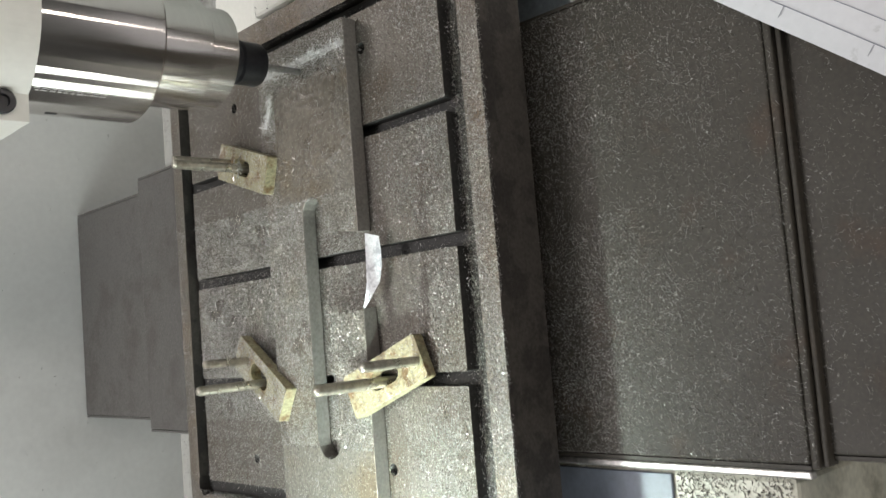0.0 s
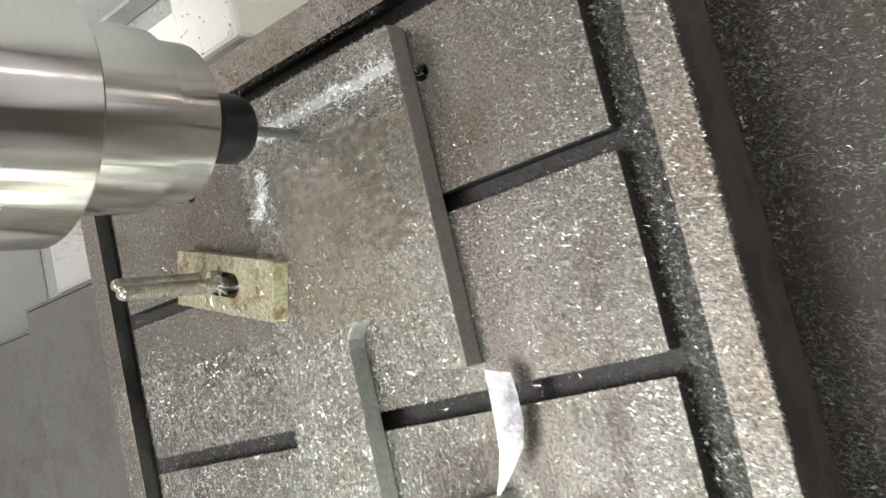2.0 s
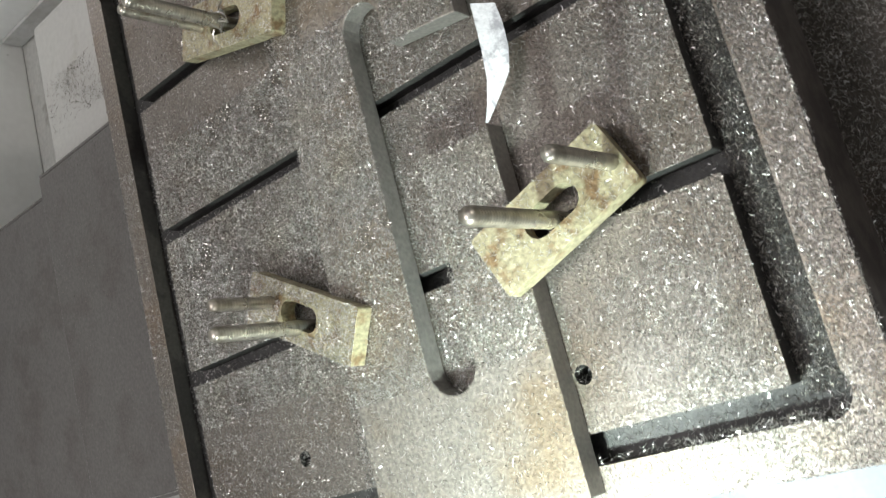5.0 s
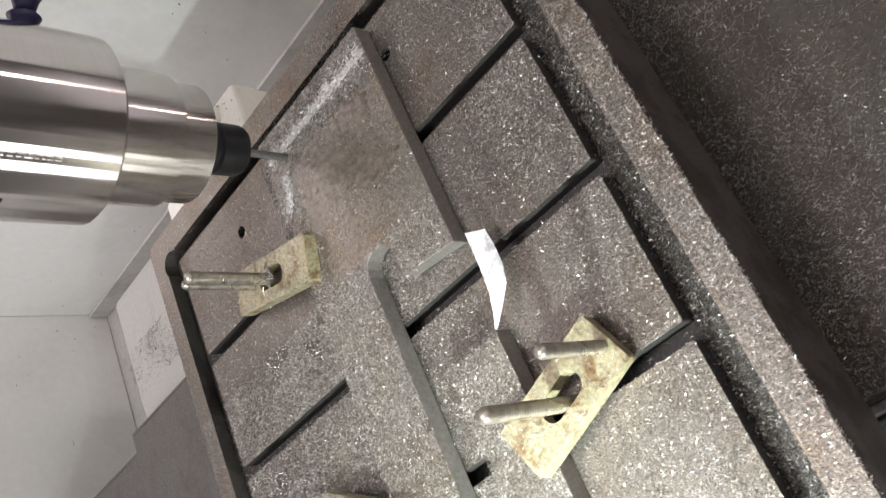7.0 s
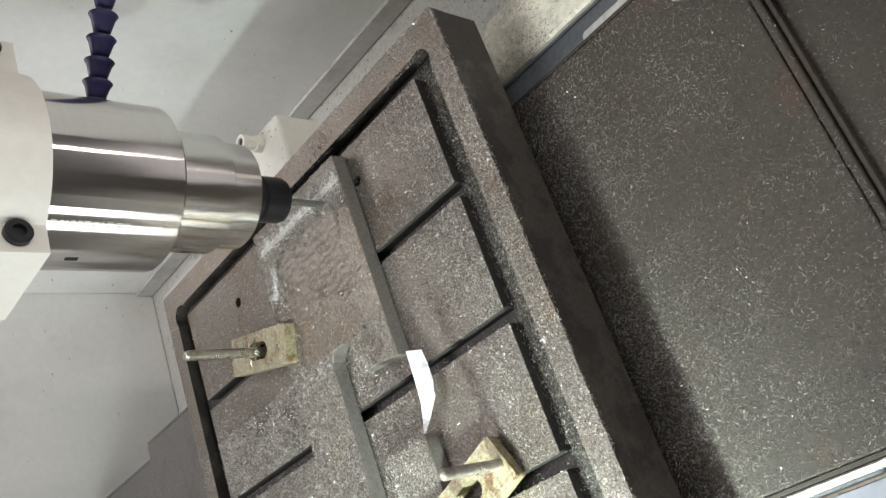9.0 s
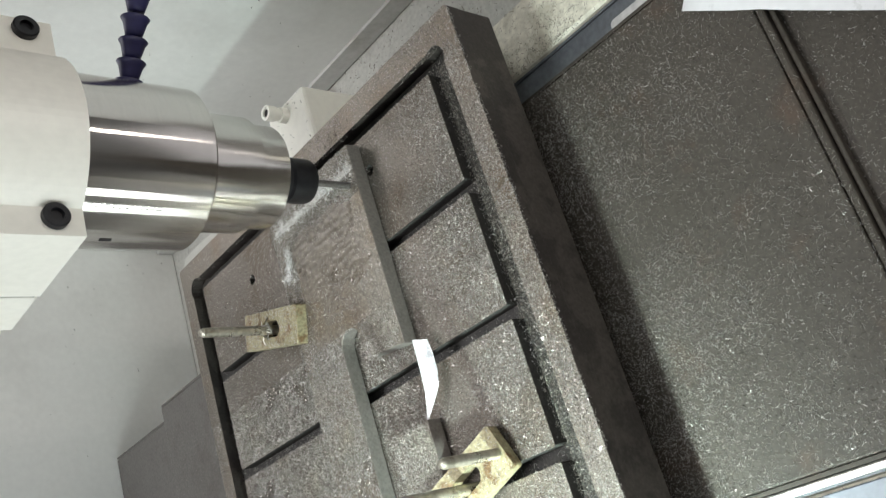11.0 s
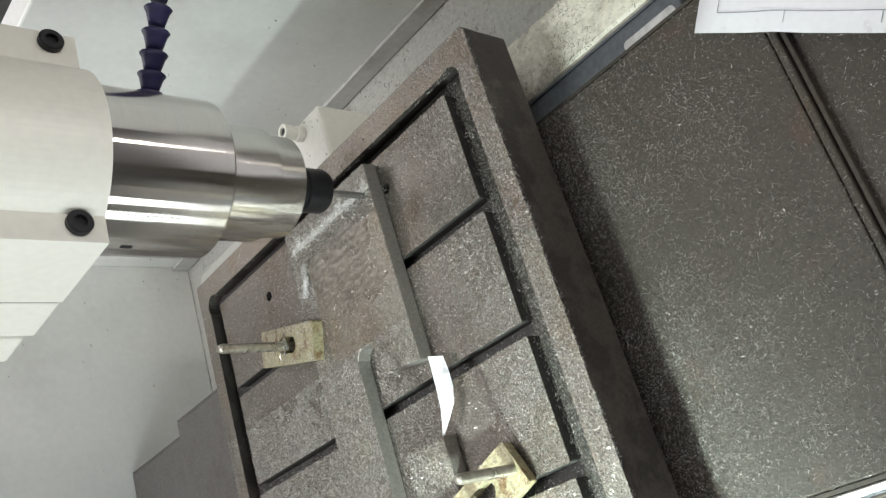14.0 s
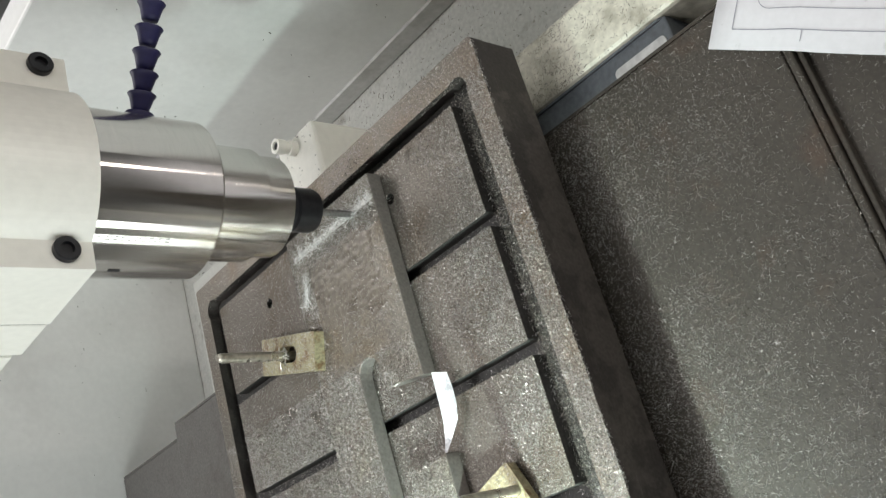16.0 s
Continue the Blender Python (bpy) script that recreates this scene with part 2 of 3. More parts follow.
FLOOR_Z, WALL_X, WALL_Y = -0.170, 0.372, 0.648
structure("floor", box(-2.2, 2.2, -2.4, 2.2, -1.0, -0.95), FLOOR, "grey workshop floor", "floor")
structure("wall_east", box(2.2, 2.3, -2.5, 2.3, -1.0, 2.3), ROOM, "pale grey workshop wall", "wall")
structure("wall_west", box(-2.3, -2.2, -2.5, 2.3, -1.0, 2.3), ROOM, "pale grey workshop wall", "wall")
structure("wall_south", box(-2.2, 2.2, -2.5, -2.4, -1.0, 2.3), ROOM, "pale grey workshop wall", "wall")
structure("wall_north", box(-2.2, 2.2, 2.2, 2.3, -1.0, 2.3), ROOM, "pale grey workshop wall", "wall")
structure("ceiling", box(-2.3, 2.3, -2.5, 2.3, 2.3, 2.35), ROOM, "pale workshop ceiling", "ceiling")
structure("chip_tray", box(-0.42, WALL_X + 0.02, -0.44, WALL_Y + 0.02, FLOOR_Z - 0.02, FLOOR_Z), TRAY,
          "light grey painted chip tray speckled with oily swarf", "tray")
structure("machine_base", box(-0.40, WALL_X, -0.38, WALL_Y, -0.949, FLOOR_Z - 0.0205), CASING, "light grey machine base cabinet", "machine base", 0.004)
structure("casing_back", box(-0.6, WALL_X + 0.03, WALL_Y, WALL_Y + 0.03, FLOOR_Z, 0.62), CASING,
          "smooth light grey sheet steel machine casing", "casing", 0.002)
structure("casing_side", box(WALL_X, WALL_X + 0.03, -0.40, WALL_Y, FLOOR_Z, 0.144), CASING,
          "smooth light grey sheet steel machine casing", "casing", 0.002)
# Strip along the side casing's foot, a darker grey than the casing.
structure("trim", box(WALL_X - 0.004, WALL_X - 0.0005, -0.40, WALL_Y - 0.002, FLOOR_Z + 0.002, FLOOR_Z + 0.022),
          material("foot_grey", (0.44, 0.44, 0.42), 0.5, 0, 200, 0.08, 0.05, (0.33, 0.32, 0.29), 20, 0.5, 0.7), "grey strip along the casing foot", "trim")


# Out of view; added to give the spindle something pale to reflect on the left.
structure("reflected_sill", box(-0.45, -0.42, -0.40, WALL_Y, FLOOR_Z, -0.10), CASING, "low light grey sill, unseen, added for the spindle's reflections", "casing", 0.002)


def bed_rail(name, x0, x1, face_x, side):
    rail = thing(name, "cream painted machine bed rail with blue-grey band, littered with swarf", "machine bed",
                 "machine bed rails")
    part("beam", box(x0, x1, -0.180, 0.350, FLOOR_Z + 0.001, RAIL_Z), TRAYCREAM, rail, bevel=0.003)
    turn = Matrix(((0, 0, side, face_x), (1, 0, 0, 0), (0, 1, 0, 0), (0, 0, 0, 1)))
    band = part("band", slab(rounded(-0.114, 0.34, -0.120, RAIL_Z - 0.0025, 0.006), [], 0, 0.0015), GREEN, rail, "dark blue-grey painted band")
    band.matrix_basis = turn
    if side > 0:
        part("top_plate", box(x0 + 0.002, x1 - 0.002, -0.113, 0.34, RAIL_Z + 0.0003, RAIL_Z + 0.0022), SLATE, rail, "blue-grey painted cover plate", bevel=0.0006)
        return rail
    part("channel", box(x0 - 0.0222, x0 - 0.0003, -0.114, 0.34, -0.118, -0.0655), GREEN, rail, "blue-grey painted channel beside the cover", bevel=0.001)
    part("label_plate", slab(rounded(x0 - 0.0180, x0 - 0.0100, -0.110, -0.073, 0.003), [], -0.0653, -0.0646), FOIL, rail, "silver foil label")
    return rail


RAIL_Z = -0.0615
TRAYCREAM = material("cream_paint", (0.60, 0.58, 0.48), 0.45, 0, 260, 0.14, 0.06, (0.36, 0.34, 0.27), 38, 0.50, 0.66)
SLATE = material("slate_paint", (0.14, 0.155, 0.185), 0.45, 0, 260, 0.1, 0.05)
TRAYPALE = material("pale_paint", (0.38, 0.375, 0.345), 0.45, 0, 260, 0.06, 0.05, (0.34, 0.33, 0.29), 40, 0.58, 0.72)
bed_rail("bed_rail", 0.163, 0.206, 0.163, -1)
bed_rail("bed_rail", -0.190, -0.117, -0.117, 1)


for lx0, lx1 in ((0.142, 0.256), (-0.226, -0.112)):
    ledge = thing("bed_ledge", "pale painted machine bed ledge with oily swarf stains", "machine bed", "machine bed ledges")
    part("block", box(lx0, lx1, 0.352, 0.436, FLOOR_Z + 0.001, RAIL_Z), TRAYPALE, ledge, bevel=0.003)


def limit_bracket():
    b = thing("coolant_block", "white painted block with a threaded pipe nipple beside the table", "coolant block")
    part("post", box(0.222, 0.273, 0.171, 0.222, FLOOR_Z + 0.001, -0.039), WHITE, b, bevel=0.003)
    part("foot", box(0.212, 0.270, 0.2225, 0.31, FLOOR_Z + 0.001, -0.055), WHITE, b, bevel=0.003)
    part("nipple", lathe([(0.0062, 0), (0.0062, 0.006), (0.0050, 0.0065), (0.0050, 0.010), (0.0060, 0.0105), (0.0060, 0.018), (0.0035, 0.018), (0.0035, 0.010)], 20,
                             at=(0.262, 0.198, -0.0388)), WHITE, b, "white threaded pipe nipple")
    # Solid black plug in place of the shade within the nipple's opening.
    part("bore", lathe([(0.0034, 0.0101), (0.0034, 0.0165)], 16, at=(0.262, 0.198, -0.0388)), BLACK, b, "black plug standing for the shade inside the nipple")
    return b


limit_bracket()


def tray_plug():
    p = thing("drain_plug", "small black drain plug in the chip tray's corner", "plug", at=(0.337, 0.585, FLOOR_Z + 0.0002))
    part("collar", lathe([(0.0062, 0.0), (0.0062, 0.0012), (0.0052, 0.0018)], 20), SIDE, p, "dark oily collar")
    part("head", lathe([(0.0040, 0.0019), (0.0044, 0.0026), (0.0044, 0.0068), (0.0036, 0.0078)], 6), BLACK, p, "black hexagonal head")


tray_plug()

# ---- telescopic covers ----


def cover(name, x0, x1, y0, y1, z, lip, rider, label, mat=None):
    """A folded sheet cover; lip is the y of its raised end (or None)."""
    mat = mat or COVER
    c = thing(name, label, "way cover", "telescopic way covers", rider=rider)
    part("sheet", box(x0, x1, y0, y1, z - 0.003, z), mat, c, bevel=0.0012)
    for x in (x0, x1):
        s = 1 if x == x1 else -1
        part("skirt", box(*sorted((x + s * 0.0005, x + s * 0.0025)), y0, y1, z - 0.045, z - 0.0008), mat, c)
    if lip is not None:
        s = 1 if lip == y1 else -1
        a = (lip + s * 0.0007, lip + s * 0.0048)
        part("end_fold", box(x0 - 0.002, x1 + 0.002, *sorted(a), z - 0.012, z + 0.0008), COVER, c, "folded bright-edged steel lip",
             bevel=0.0012)
        b = (lip + s * 0.0055, lip + s * 0.0082)
        part("wiper", box(x0 - 0.001, x1 + 0.001, *sorted(b), z - 0.012, z - 0.0015), COVER, c, "dark wiper strip", bevel=0.001)
    return c


COVER_Z = -0.051
CX0, CX1 = -0.109, 0.138
LIP_Y = -0.1465
front_cover = cover("way_cover", CX0, CX1, LIP_Y, 0.10, COVER_Z, LIP_Y, TABLE, "dark oily steel telescopic way cover strewn with bright chips")
# The cover lip's highlight, put in as a strip of pale metal.
part("edge_strip", box(CX0 - 0.0068, CX0 - 0.0028, LIP_Y, 0.10, COVER_Z - 0.006, COVER_Z - 0.0006), GLINT_MARK, front_cover, "bright steel edge strip, pale for the lamp's glint along the lip", bevel=0.001)
cover("way_cover", CX0 + 0.004, CX1 - 0.004, -0.46, -0.11, COVER_Z - 0.0065, None, None,
      "dark steel lower way cover leaf with scattered chips")
cover("way_cover", CX0 - 0.002, CX1 - 0.001, 0.24, 0.528, COVER_Z - 0.0035, None, TABLE, "dusty dark grey rear way cover leaf", REAR)
cover("way_cover", CX0 + 0.009, CX1 - 0.015, 0.28, WALL_Y - 0.001, COVER_Z - 0.0060, None, None, "plain dark grey rear way cover leaf", REAR)

# ---- fixture plate ----
RUNGS = (0.1685, 0.0900, 0.0140, -0.0630, -0.1405)
HALF = 0.0040
GY0, GY1, GY2, GY3 = 0.0010, 0.0165, 0.3115, 0.3290
PX0, PX1, PY0, PY1 = -0.1640, 0.1935, -0.0130, 0.3425
PLATE_LOW = -0.0355
DEPTH = 0.010


def fixture_plate():
    p = thing("fixture_plate", "thick cast iron fixture plate with sawn grooves, covered in bright swarf", "fixture plate", rider=TABLE)
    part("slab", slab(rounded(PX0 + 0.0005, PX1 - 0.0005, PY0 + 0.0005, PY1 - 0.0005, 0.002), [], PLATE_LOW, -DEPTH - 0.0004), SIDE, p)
    inner = []
    for cx, cy, a in ((RUNGS[0], GY3 - 0.008, 0), (RUNGS[-1], GY3 - 0.008, 90), (RUNGS[-1], GY0 + 0.008, 180), (RUNGS[0], GY0 + 0.008, 270)):
        inner += circle(cx, cy, 0.0088, 9, a - 35, a + 125)
    # The rim's inner groove walls get the dark side colour too, their shade included.
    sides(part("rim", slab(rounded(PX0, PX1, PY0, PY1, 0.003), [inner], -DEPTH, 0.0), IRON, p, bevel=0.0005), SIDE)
    holes = {0: [(0.1415, 0.0875), (0.139, 0.2415)], 3: [(-0.116, 0.0865), (-0.117, 0.240)]}
    for i, (b, a) in enumerate(zip(RUNGS, RUNGS[1:])):
        hs = [circle(x, y, 0.0036, 16) for x, y in holes.get(i, ())]
        # Pad flanks and groove floor carry the recess shade as colour.
        sides(part("pad", slab(rounded(a + HALF, b - HALF, GY1, GY2, 0.0012), hs, -DEPTH, 0.0), PAD, p, bevel=0.0005), GROOVE_SHADE)
    part("groove_floor", box(RUNGS[-1] - 0.006, RUNGS[0] + 0.006, GY0 - 0.001, GY3 + 0.001, -DEPTH - 0.0003, -DEPTH + 0.0006), GROOVE_SHADE, p)
    return p


fixture_plate()


def machine_table():
    t = thing("machine_table", "dark cast iron machine table under the fixture plate", "machine table", rider=TABLE)
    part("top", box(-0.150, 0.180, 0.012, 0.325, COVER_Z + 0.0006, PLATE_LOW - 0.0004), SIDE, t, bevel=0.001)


machine_table()

# ---- workpiece ----
WT = 0.0105
WX0, WX1, WY0, WY1 = -0.157, 0.1610, 0.0905, 0.1895


def workpiece():
    w = thing("workpiece", "flat steel workpiece with a long open slot, clamped on the plate", "workpiece", rider=TABLE)
    outline = [(WX1, WY0), (WX1, WY1), (WX0, WY1), (WX0, WY0), (-0.0185, WY0), (-0.0220, 0.1235)]
    outline += circle(-0.0985, 0.1355, 0.0120, 9, 270, 90)
    outline += circle(0.0450, 0.1370, 0.0105, 9, 90, -90)
    outline += [(0.0325, 0.1265), (0.0275, WY0)]
    sides(part("body", slab(outline, [], 0.0004, WT), WORK, w, bevel=0.0006), WORKSIDE)
    part("milled_track", slab(rounded(0.1433, 0.1477, WY0 + 0.0008, 0.186, 0.0021), [], WT - 0.0002, WT + 0.0003), MILLED, w, "bright freshly milled track")
    film = bmesh.new()
    nx, ny = 90, 80
    x0, x1, y0, y1 = 0.060, 0.1405, 0.0955, 0.1800

    def depth(u, v):
        edge = min(u / 0.45, (1 - u) / 0.12, v / 0.2, (1 - v) / 0.2, 1.0)
        p = (u * 9.0, v * 9.0)
        return WT + 0.0004 * noise.noise((p[0] * 2.8, p[1] * 1.4, 2.0)) + 0.0004 * noise.noise((p[0] * 0.5, p[1] * 0.5, 9.0)) + 0.0009 * (edge - 0.5)

    g = [[film.verts.new((x0 + (x1 - x0) * i / nx, y0 + (y1 - y0) * j / ny, min(WT + 0.0007, depth(i / nx, j / ny)))) for j in range(ny + 1)] for i in range(nx + 1)]
    for i in range(nx):
        for j in range(ny):
            film.faces.new((g[i][j], g[i + 1][j], g[i + 1][j + 1], g[i][j + 1]))
    part("oil_film", film, OIL, w, "wavy brown cutting oil film", True)
    return w


workpiece()


def strip():
    bm = bmesh.new()
    tops = [(0.0255, 0.0815, 0.0125), (0.017, 0.0815, 0.0128), (0.007, 0.0820, 0.0128), (-0.004, 0.0835, 0.0122), (-0.013, 0.0870, 0.0115), (-0.0185, 0.0898, 0.0112)]
    lows = [(0.0225, 0.0735, 0.0085), (0.014, 0.0730, 0.0080), (0.005, 0.0735, 0.0078), (-0.004, 0.0760, 0.0080), (-0.0135, 0.0840, 0.0095), (-0.0190, 0.0893, 0.0104)]
    rows = []
    for a, b in zip(tops, lows):
        rows.append([bm.verts.new(b), bm.verts.new(a), bm.verts.new((a[0], a[1] + 0.0004, a[2] - 0.0005)), bm.verts.new((b[0], b[1] + 0.0004, b[2] - 0.0005))])
    for p, q in zip(rows, rows[1:]):
        for i in range(4):
            bm.faces.new((p[i], p[(i + 1) % 4], q[(i + 1) % 4], q[i]))
    bm.faces.new(rows[0])
    bm.faces.new(rows[-1][::-1])
    ob = finish("white_strip", bm, ALU, True)
    edge_split(ob)
    tagged(ob, "bright white curled strip bridging the slot's mouth", "strip")
    TABLE.append(ob)


strip()

# ---- clamps ----


def threaded(length, r, pitch=0.0015):
    prof = [(r * 0.8, 0.0)]
    z = 0.0
    while z < length - 0.003:
        prof += [(r * 0.93, z + pitch * 0.25), (r, z + pitch * 0.6), (r * 0.93, z + pitch)]
        z += pitch
    prof += [(r * 0.95, length - 0.0018), (r * 0.7, length)]
    return prof


def clamp(front, back, width, zf, zb, bolts, label):
    """front, back: ends of the bar in plan; zf, zb: heights of its top there; bolts: (x, y, top, radius)."""
    d = Vector((back[0] - front[0], back[1] - front[1], 0))
    length, turn = d.length, math.degrees(math.atan2(d.y, d.x))
    mid = Vector(((front[0] + back[0]) / 2, (front[1] + back[1]) / 2, 0))
    c = thing("clamp", label, "clamp", "strap clamps round the workpiece", (mid.x, mid.y, 0), turn, TABLE)
    thick = 0.0075
    slot = circle(length * 0.10, 0, 0.0056, 9, -90, 90) + circle(-length * 0.10, 0, 0.0056, 9, 90, 270)
    bar = part("bar", slab(rounded(-length / 2, length / 2, -width / 2, width / 2, 0.0015), [slot], -thick, 0), BRASS, c, bevel=0.0009)
    bar.matrix_basis = Matrix.Translation((0, 0, (zf + zb) / 2)) @ Matrix.Rotation(-math.atan2(zb - zf, length), 4, "Y")
    BARS.append((front, back, width, zf, zb))
    inv = pose(mid.x, mid.y, 0, 0, 0, turn).inverted()
    for x, y, top, r in bolts:
        q = inv @ Vector((x, y, 0))
        foot = 0.0006 if not (WY0 < y < WY1) else WT + 0.0003
        ob = part("stud", lathe(threaded(top - foot, r), 18, at=(q.x, q.y, foot)), STUD, c, "threaded steel stud", True)
    return c


BARS = []
clamp((0.0765, 0.1760), (0.1010, 0.2525), 0.0260, 0.0182, 0.0088, [(0.0890, 0.2165, 0.0640, 0.0034), (0.0960, 0.2340, 0.0550, 0.0030)],
      "yellow zinc-plated strap clamp with two tall studs, at the plate's back")
clamp((-0.0770, 0.1740), (-0.0390, 0.2440), 0.0250, 0.0182, 0.0088, [(-0.0630, 0.2100, 0.0595, 0.0034), (-0.0465, 0.2265, 0.0450, 0.0030)],
      "chip-covered yellow strap clamp with two studs, holding the workpiece")
clamp((-0.0720, 0.1010), (-0.0480, 0.0440), 0.0265, 0.0182, 0.0088, [(-0.0630, 0.0735, 0.0620, 0.0034), (-0.0520, 0.0475, 0.0490, 0.0030)],
      "brass-coloured strap clamp set askew, with one long and one short stud")

# ---- paper ----


def paper():
    p = thing("paper_drawing", "white paper drawing with thin printed outlines, spotted with oil", "paper", at=(0.1200, -0.1160, COVER_Z + 0.0016), turn=-127.4,
              rider=TABLE)
    bm = bmesh.new()
    nx, ny, lx, ly = 14, 10, 0.21, 0.297

    def height(u, v):
        return 0.0012 + 0.0022 * noise.noise((u * 33, v * 17, 3.0)) ** 2 + 0.0035 * math.exp(-((u - 0.045) / 0.012) ** 2)

    g = [[bm.verts.new((i * lx / nx, j * ly / ny, height(i * lx / nx, j * ly / ny))) for j in range(ny + 1)] for i in range(nx + 1)]
    for i in range(nx):
        for j in range(ny):
            bm.faces.new((g[i][j], g[i + 1][j], g[i + 1][j + 1], g[i][j + 1]))

    def printed(loop, w):
        line = bmesh.new()
        for (ua, va), (ub, vb) in zip(loop, loop[1:]):
            d = Vector((ub - ua, vb - va))
            side = Vector((-d.y, d.x)).normalized() * w / 2
            n = max(1, int(d.length / 0.008))
            last = None
            for k in range(n + 1):
                q = Vector((ua, va)) + d * k / n
                pair = [line.verts.new((q.x + f * side.x, q.y + f * side.y, height(q.x, q.y) + 0.0005)) for f in (-1, 1)]
                if last:
                    line.faces.new((last[0], pair[0], pair[1], last[1]))
                last = pair
        ink = part("printed_line", line, INK, p, "thin grey printed line")
        return ink

    printed([(0.012, 0.29), (0.012, 0.010), (0.200, 0.010), (0.200, 0.29)], 0.0005)
    inner = [(0.022, 0.28), (0.022, 0.028)] + [(0.030 - 0.008 * math.cos(radians(a)), 0.028 - 0.008 * math.sin(radians(a))) for a in range(0, 91, 15)] + [(0.19, 0.020)]
    printed(inner, 0.0004)
    printed([(0.050, 0.010), (0.050, 0.0045)], 0.0004)
    printed([(0.095, 0.010), (0.095, 0.0045)], 0.0004)
    sheet = part("sheet", bm, PAPER, p, smooth=True)
    mod = sheet.modifiers.new("thick", "SOLIDIFY")
    mod.thickness = 0.0002
    return p


paper()

# ---- spindle ----


def spindle():
    s = thing("spindle", "brushed stainless steel milling spindle with a black collet nut", "spindle", at=(AXIS_X, AXIS_Y, 0), rider=HEAD)
    edge_split(part("nose", lathe([(0.0280, 0.0712), (0.0297, 0.0720), (0.0297, 0.0890)], 72), SPINDLE, s, "ground steel nose ring", True))
    edge_split(part("collar", lathe([(0.0320, 0.0892), (0.0328, 0.0899), (0.0328, 0.1230)], 72), SPINDLE, s, "stepped steel collar", True))
    edge_split(part("body", lathe([(0.0420, 0.1232), (0.0435, 0.1247), (0.0435, 0.36)], 96), SPINDLE, s, smooth=True))
    marks = bmesh.new()
    rng = random.Random(5)
    for row in (0.0, 2.2):
        z = 0.1500
        while z < 0.187:
            l = rng.uniform(0.0012, 0.0034)
            m = Matrix.Rotation(radians(-58 - row), 4, "Z") @ Matrix.LocRotScale((0, -0.04354, z + l / 2), None, (0.0007, 0.0001, l))
            bmesh.ops.create_cube(marks, size=1, matrix=m)
            z += l + rng.uniform(0.0006, 0.0014)
    part("marking", marks, GLINT_MARK, s, "faint grey engraved marking")
    part("index_mark", box(-0.0437, -0.0428, -0.0012, 0.0012, 0.168, 0.174), BLACK, s, "small dark stamped slot")
    nut = part("collet_nut", lathe([(0.0100, 0.0400), (0.0126, 0.0415), (0.0136, 0.0440), (0.0136, 0.0570), (0.0120, 0.0582), (0.0120, 0.0602),
                                    (0.0138, 0.0610), (0.0138, 0.0711)], 40), BLACK, s, "black collet nut", True)
    edge_split(nut)
    edge_split(part("end_mill", lathe([(0.0020, 0.0060), (0.0021, 0.0065), (0.0021, 0.0405)], 16), CARBIDE, s, "thin carbide end mill", True))
    return s


spindle()

HEAD_Z = 0.191


def spindle_head():
    h = thing("milling_head", "white painted milling head casting with black socket screws", "milling head", at=(AXIS_X, AXIS_Y, 0), rider=HEAD)
    bulge = [(0.0495 * math.sin(radians(a)), -0.0495 * math.cos(radians(a))) for a in range(-58, 59, 4)]
    outline = [(-0.056, 0.0385), (-0.056, -0.026)] + bulge + [(0.062, -0.026), (0.062, 0.0385)]
    part("clamp_block", slab(outline, [], HEAD_Z, 0.42), WHITE, h, bevel=0.002)
    part("seam", box(-0.0556, 0.0616, 0.0387, 0.0397, HEAD_Z + 0.002, 0.42), BLACK, h, "thin dark joint line")
    part("back_block", box(-0.0560, 0.0620, 0.0399, 0.0815, HEAD_Z + 0.0004, 0.42), WHITE, h, bevel=0.0012)
    part("slide_plate", box(-0.0572, 0.0635, 0.0819, 0.1150, HEAD_Z + 0.005, 0.42), WHITE, h, bevel=0.002)
    part("column", box(-0.0560, 0.0640, 0.1154, 0.150, HEAD_Z + 0.007, 0.42), WHITE, h, bevel=0.003)
    side_screw = part("screw", lathe([(0.0048, 0), (0.0048, 0.0026), (0.0040, 0.0030), (0.0024, 0.0030), (0.0022, 0.0012)], 20, at=(-0.0573, 0.1090, 0.224),
                      tilt=Matrix.Rotation(radians(-90), 4, "Y")), BLACK, h, "black socket head screw", True)
    tilt = Matrix.Rotation(radians(90), 4, "X")
    for x in (-0.0470, 0.0555):
        for z in (0.204, 0.310):
            b = part("screw", lathe([(0.0062, 0), (0.0062, 0.0030), (0.0055, 0.0036), (0.0032, 0.0036), (0.0030, 0.0014)], 24,
                                    at=(x, -0.0261, z), tilt=tilt), BLACK, h, "black socket head screw", True)
            edge_split(b)
    return h


spindle_head()


def hose():
    h = thing("coolant_hose", "blue segmented plastic coolant hose beside the spindle", "coolant hose", rider=HEAD)
    a, b, c = Vector((0.168, 0.101, 0.1445)), Vector((0.209, 0.085, 0.1385)), Vector((0.285, 0.055, 0.131))
    n = 10
    for i in range(n):
        u = i / (n - 1)
        p = a * (1 - u) ** 2 + b * 2 * u * (1 - u) + c * u * u
        d = ((b - a) * (1 - u) + (c - b) * u).normalized()
        m = Matrix.Translation(p) @ d.to_track_quat("Z", "Y").to_matrix().to_4x4()
        k = 1.0
        seg = part("segment", lathe([(0.0045 * k, -0.0005), (0.0053 * k, 0.0025), (0.0066 * k, 0.0075), (0.0080 * k, 0.0098), (0.0074 * k, 0.0106), (0.0045 * k, 0.0106)], 20),
                   BLUE, h, smooth=True)
        seg.matrix_basis = m
    return h


hose()

# ---- chips ----


